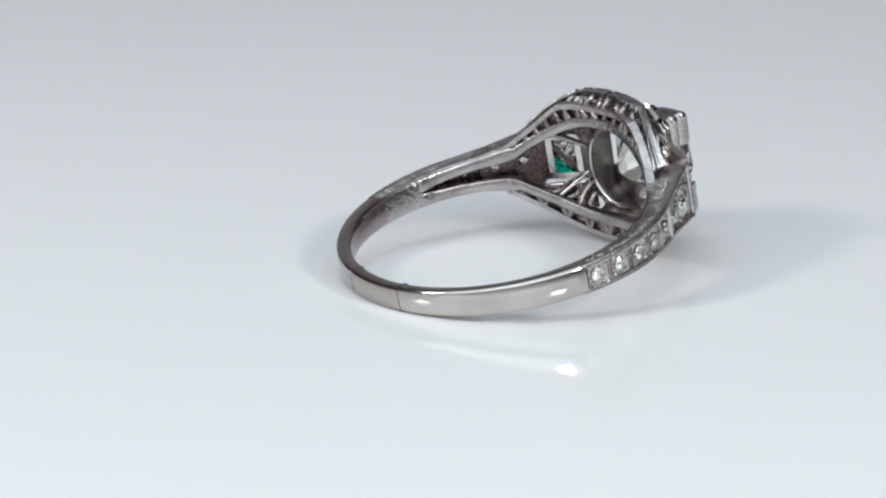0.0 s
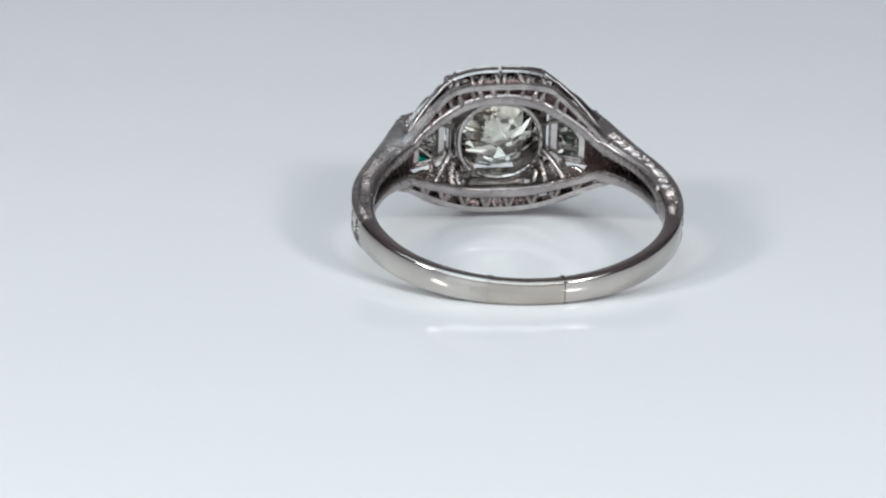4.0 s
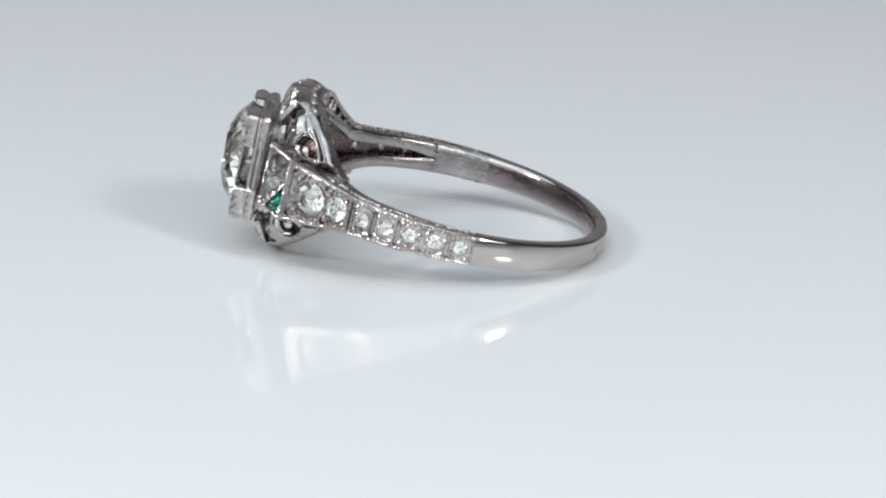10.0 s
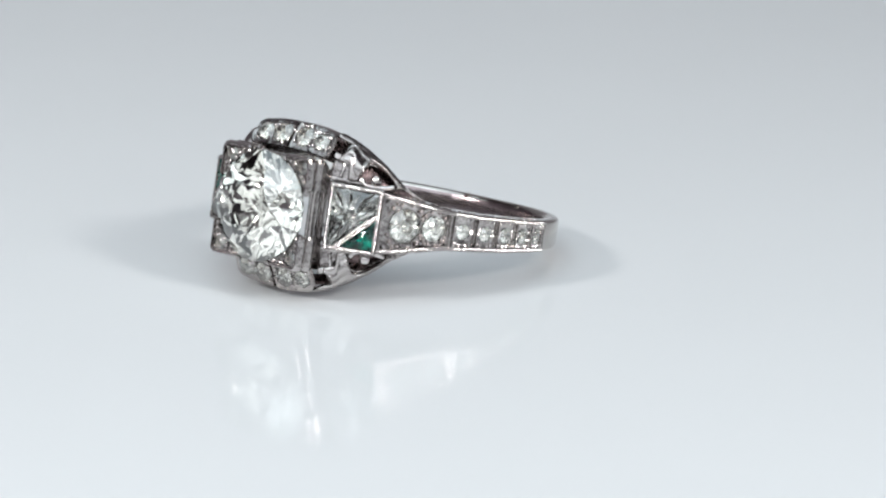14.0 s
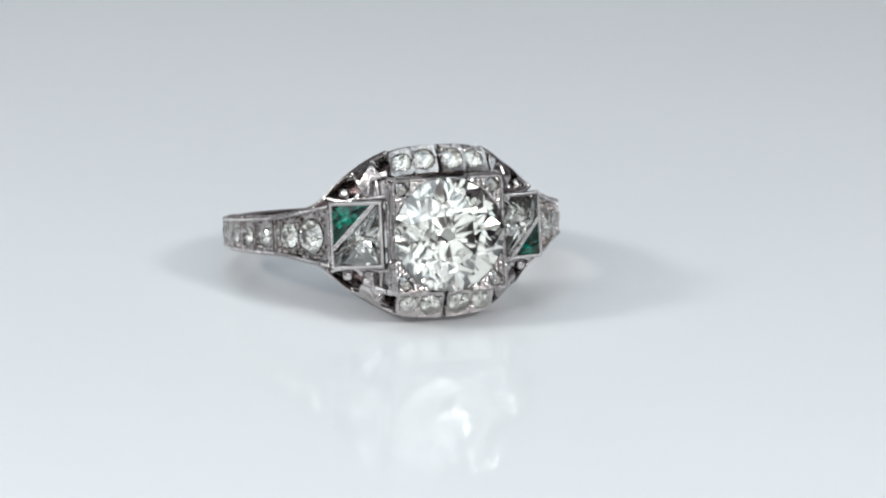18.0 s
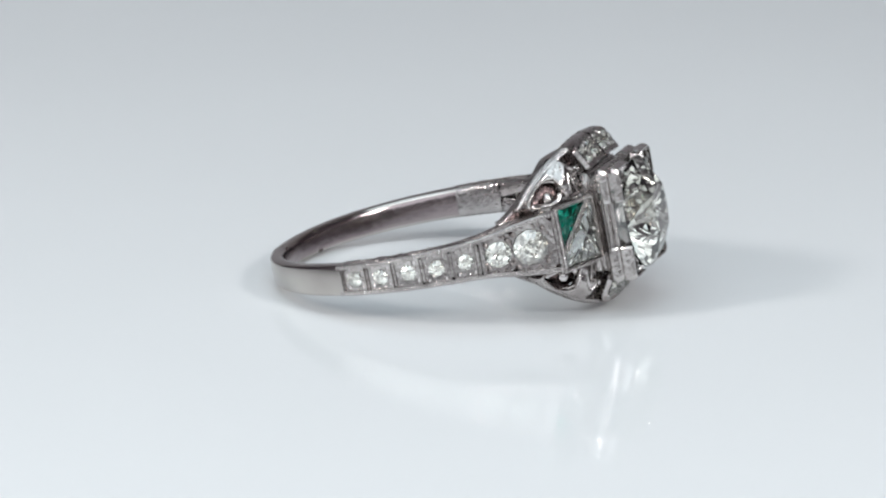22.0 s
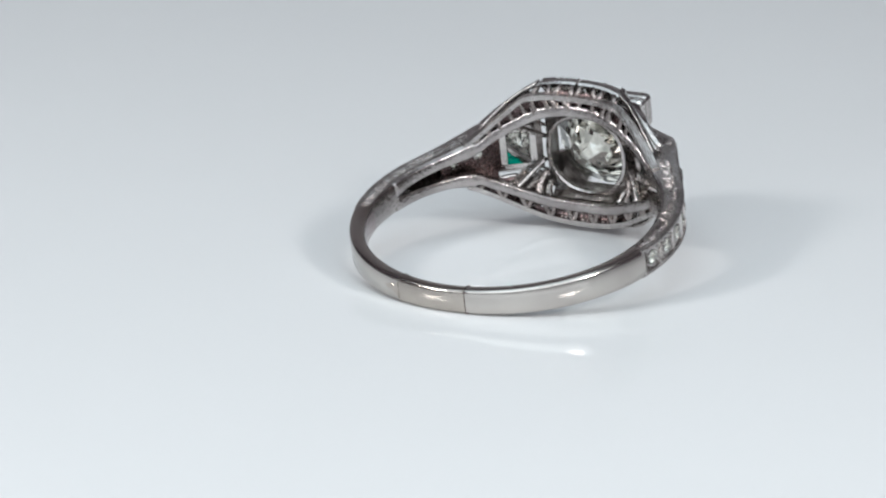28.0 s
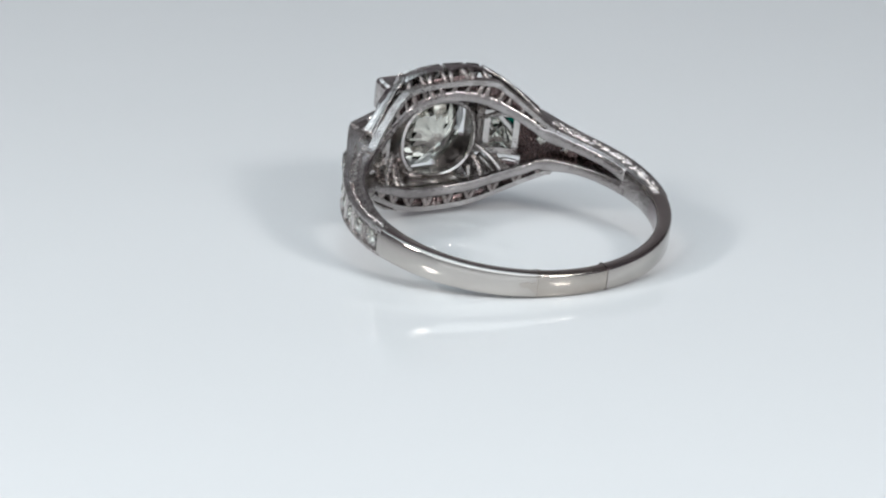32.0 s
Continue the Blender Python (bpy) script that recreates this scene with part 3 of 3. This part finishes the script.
def scroll(sign, half, ring):
    """An upright pierced wall at a corner of the head: a fluted leaf that curls over a volute."""
    low = 0.99 if sign < 0 else 1.0
    front = smooth_path([(2.85, 10.45, 2.0), (3.75, 9.98, 1.96), (4.75, 9.22, 1.92), (5.95, 7.95, 1.80)], 8)
    crest = smooth_path([(2.75, 9.80, 4.62), (3.70, 9.02, 4.10), (4.80, 8.15, 3.22), (5.95, 7.35, 2.05)], 8)
    back = smooth_path([(2.75, 8.55, 4.30), (4.0, 7.95, 3.60), (5.0, 7.25, 2.70), (5.85, 6.75, 1.75)], 8)
    normal = Vector((0.70, 0.66, 0.28))

    def S(p, q, lift=0.0):
        x = min(max(p, 0.0), 1.0) * (len(front) - 1)
        i = min(int(x), len(front) - 2)
        at_path = lambda path: path[i].lerp(path[i + 1], x - i)
        if q <= 1.0:
            d = at_path(front).lerp(at_path(crest), max(q, 0.0)) + normal * (0.22 * math.sin(math.pi * max(q, 0.0)) + lift)
        else:
            d = at_path(crest).lerp(at_path(back), q - 1.0) + Vector((0.35, 0.0, 0.93)) * (0.16 * math.sin(math.pi * (q - 1.0)) + lift)
        return at(half * d.x, d.y, sign * low * d.z)

    def plate(name, p0, p1, under, over, thick, relief, mat, parent, label="", n=22, m=16):
        """A curved plate on the wall between two edges q(p), with relief(a, b) on its face."""
        bm = bmesh.new()
        loops = []
        for i in range(n + 1):
            a = i / n
            p = p0 + (p1 - p0) * a
            q0, q1 = under(p), over(p)
            rows = [(q0 + (q1 - q0) * j / m, j / m) for j in range(m + 1)]
            loops.append([S(p, q, relief(a, b)) for q, b in rows] + [S(p, q, relief(a, b) - thick) for q, b in rows[::-1]])
        loft(bm, loops)
        return part(name, bm, mat, parent, label, True)

    sc = plate("scrollwork", 0.0, 1.0, lambda p: 0.93, lambda p: 1.0, 0.30, lambda a, b: 0.06, METAL, ring, "pierced scroll of a curling leaf", 26, 3)
    plate("shell", 0.0, 1.0, lambda p: 1.0, lambda p: 1.34 + 0.10 * abs(math.sin(p * 12)) + 0.5 * max(0.0, p - 0.6), 0.24, lambda a, b: 0.02 * math.sin(7 * math.pi * b), WORN, sc, "rounded back of the scroll", 40, 8)
    # Sheet added behind the volute's openings, its dark colour standing for shade.
    plate("backing", 0.50, 1.0, lambda p: 0.0, lambda p: 0.95, 0.15, lambda a, b: -0.50, SHADE_AND_SEAM, sc, "sheet coloured dark as shade behind the volute", 12, 6)
    # the leaf, broad towards the crest, arching over the volute
    cp, cq, rp, rq = 0.73, 0.36, 0.235, 0.47

    def arch(p):
        x = (p - cp) / rp
        return cq + rq * math.sqrt(max(0.0, 1 - x * x)) if abs(x) < 1 else 0.0
    ease = lambda x: (lambda y: y * y * (3 - 2 * y))(min(max(x, 0.0), 1.0))

    def flute(a, b):
        return -0.02 + 0.13 * abs(math.sin(math.pi * (1.9 * b + 0.1 + 1.3 * a))) + 0.20 * math.sin(math.pi * b) - 0.12 * max(0.0, 1 - a / 0.2)
    leaf_low = lambda p: max(0.42 - 0.38 * ease((p - 0.28) / 0.10), arch(p), 0.05)
    leaf_top = lambda p: 0.58 + 0.38 * ease((p - 0.10) / 0.16)
    plate("leaf", 0.10, 0.985, leaf_low, leaf_top, 0.26, flute, METAL, sc, "", 34, 18)
    plate("backing", 0.02, 0.50, lambda p: 0.0, lambda p: 0.52, 0.12, lambda a, b: -0.34, RAIL, sc, "dull metal behind the leaf", 8, 5)
    plate("leaf_tip", 0.0, 0.16, lambda p: 0.46, lambda p: 0.58, 0.2, lambda a, b: 0.0, METAL, sc, "", 5, 4)
    plate("base_strip", 0.0, 1.0, lambda p: 0.0, lambda p: 0.07, 0.3, lambda a, b: 0.05, METAL, sc, "", 14, 3)
    plate("post", 0.20, 0.245, lambda p: 0.04, lambda p: 0.50, 0.2, lambda a, b: -0.03, METAL, sc, "", 3, 6)
    # the volute: an open coil below the arch, with a bead in its eye
    pts = []
    for k in range(12):
        a = 0.2 - 0.95 * math.pi * k / 11
        pts.append(S(cp + 0.20 * math.cos(a), cq + 0.36 * math.sin(a), 0.0 - 0.01 * k))
    bm = bmesh.new()
    tube(bm, pts, 0.15, 8, 1.0, 0.19)
    part("volute", bm, BRIGHT, sc, "", True)
    bm = bmesh.new()
    bead(bm, S(cp, cq - 0.06, -0.04), 0.36, 10)
    part("volute_eye", bm, BRIGHT, sc, "", True)


def under_gallery(sign, ring):
    """Pierced bridge from the collet to the rail, seen through the eye of the ring."""
    rnd = random.Random(41 + sign)
    bm = bmesh.new()
    rows = []
    for i in range(13):
        u = -1.75 + 3.5 * i / 12
        phi = math.degrees(math.atan2(u, 9.0))
        dip = 0.10 * math.sin(u * 4.0)
        v0, v1 = (curve(EYE_V, abs(phi)) + 0.25) * sign, 2.78 * sign
        rows.append([polar(phi, 9.0, v0), at(u, 9.35 + dip, (v0 + v1) / 2), at(u * 0.9, 9.75, v1), at(u * 0.9, 9.95, v1 + 0.05 * sign), at(u, 9.58 + dip, (v0 + v1) / 2 + 0.1 * sign), polar(phi, 9.22, v0 + 0.08 * sign)])
    loft(bm, rows)
    bridge = part("bridge", bm, WORN, ring, "hammered bridge behind the centre setting")
    for side in (-1, 1):
        for k, (phi, u, w, v) in enumerate(((13.5, 2.55, 9.8, 2.2), (18.5, 2.75, 9.9, 1.5), (24.5, 3.3, 9.95, 1.75), (30.0, 4.1, 9.6, 1.55), (27.0, 2.8, 9.9, 0.75))):
            bm = bmesh.new()
            a = polar(side * phi, 9.02, (curve(EYE_V, phi) + 0.22) * sign)
            b = at(side * u, w, sign * v)
            mid = a.lerp(b, 0.5) + at(side * rnd.uniform(-0.2, 0.2), -0.12, sign * rnd.uniform(0.0, 0.2))
            tube(bm, smooth_path([a, mid, b], 4), rnd.uniform(0.20, 0.34), 7, 0.7, rnd.uniform(0.16, 0.28))
            part("lattice_bar", bm, SHADED_GOLD if k % 2 else WORN, bridge, "", True)


RIM_V = [(0, 4.10), (20, 4.02), (26, 3.45), (34, 2.55), (42, 1.75), (47, 1.40)]
RIM_LOW = [(0, 4.42), (8, 4.34), (16, 4.04), (22, 3.64), (28, 3.12), (36, 2.36), (42, 1.80), (47, 1.40)]


def gallery(sign, ring):
    """Outer rim of the underside with its pierced zigzag."""
    low, edge = 1.0, RIM_V if sign > 0 else RIM_LOW
    bm = bmesh.new()
    loops = []
    for i in range(48):
        phi = -47 + 94 * i / 47
        v = curve(edge, abs(phi)) * sign * low
        loops.append([polar(phi, r, v + dv) for r, dv in ((8.62, -0.17), (8.62, 0.17), (9.1, 0.17), (9.1, -0.17))])
    loft(bm, loops)
    rim = part("gallery_rim", bm, WORN, ring, "pierced rim under the head")
    # a strip coloured dark for shade, and the cut leaves or bars before it
    bm = bmesh.new()
    loops = []
    for i in range(40):
        phi = -44 + 88 * i / 39
        a, b = (curve(EYE_V, abs(phi)) + 0.3) * sign, curve(edge, abs(phi)) * sign * low
        loops.append([polar(phi, r, v) for r, v in ((9.0, a), (9.12, a), (9.12, b), (9.0, b))])
    if sign > 0:
        loft(bm, loops)
        part("shade_strip", bm, SHADE_AND_SEAM, rim, "strip coloured dark as shade behind the cut leaves")
    else:
        bm.free()
    rnd = random.Random(5 + sign)
    n = 18
    for i in range(n):
        bm = bmesh.new()
        p = -40 + 80 * i / (n - 1) + (rnd.uniform(-1.1, 1.1) if sign > 0 else 0.0)
        if sign > 0:
            q = p + rnd.uniform(1.0, 3.2) * (1 if p > 0 else -1)
            r0, r1 = rnd.uniform(0.16, 0.34), rnd.uniform(0.06, 0.16)
        else:
            q, r0, r1 = p + (2.4 if i % 2 else -2.4), 0.19, 0.19
        a = polar(p, 8.82, (curve(EYE_V, abs(p)) + 0.45) * sign)
        b = polar(q, 8.82, curve(edge, abs(q)) * sign * low)
        mid = a.lerp(b, 0.5) + polar(p, 1, 0).normalized() * (-0.06 * MM)
        tube(bm, smooth_path([a, mid, b], 3), r0, 6, 1.0, r1)
        part("cut_leaf" if sign > 0 else "strut", bm, SHADED_GOLD, rim, "", True)


def build_ring():
    ring = new("ring")
    tagged(ring, "white gold ring with a large round diamond and two emeralds", "ring")
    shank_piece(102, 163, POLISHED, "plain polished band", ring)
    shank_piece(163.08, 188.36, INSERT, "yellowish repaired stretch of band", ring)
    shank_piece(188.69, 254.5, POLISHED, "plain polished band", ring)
    bm = bmesh.new()
    loft(bm, [[polar(phi, r, v) for r, v in ((9.26, -0.70), (10.07, -0.70), (10.07, 0.70), (9.26, 0.70))] for phi in (162, 163.1, 164)])
    part("solder_seam", bm, INSERT, ring)
    bm = bmesh.new()
    loft(bm, [[polar(phi, r, v) for r, v in ((9.26, -0.70), (10.07, -0.70), (10.07, 0.70), (9.26, 0.70))] for phi in (188, 188.6, 189.5)])
    part("solder_seam", bm, SHADE_AND_SEAM, ring, "dark seam across the band")
    bm = bmesh.new()
    loft(bm, [[polar(phi, r, v) for r, v in ((10.04, a), (10.122, a), (10.122, b), (10.04, b))] for phi, a, b in ((156.8, 0.05, 0.12), (158, -0.12, 0.22), (159.5, -0.05, 0.3), (161, -0.25, 0.2), (162.9, -0.55, 0.5))])
    part("solder_stain", bm, INSERT, ring, "yellowish smear of solder")
    for sign in (-1, 1):
        rail(sign, ring)
        gallery(sign, ring)
        under_gallery(sign, ring)
        for side in (-1, 1):
            shoulder_wall(side, sign, ring)
            cover_plate(sign, side, ring)
            scroll(sign, side, ring)
    for side in (-1, 1):
        shank_lining(side, ring)
        shoulder_cells(side, ring)
        side_box(side, ring)
        side_square(side, ring)
    head(ring)
    return ring


turntable = build_platter()
ring_thing = build_ring()

# ---- what turns ----
PERIOD, FACING = 26.49, 16.75
LYING = Matrix.Translation((-0.00400, -0.00062, 0.00295)) @ pose(0, 0, 0, -12.82, 0.5)


def motions():
    times = [0.5 * k for k in range(65)]
    spin = [pose(0, 0, 0, 0, 0, 360 * (t - FACING) / PERIOD) for t in times]
    walk(turntable, list(zip(times, spin)))
    walk(ring_thing, [(t, m @ LYING) for t, m in zip(times, spin)])


motions()
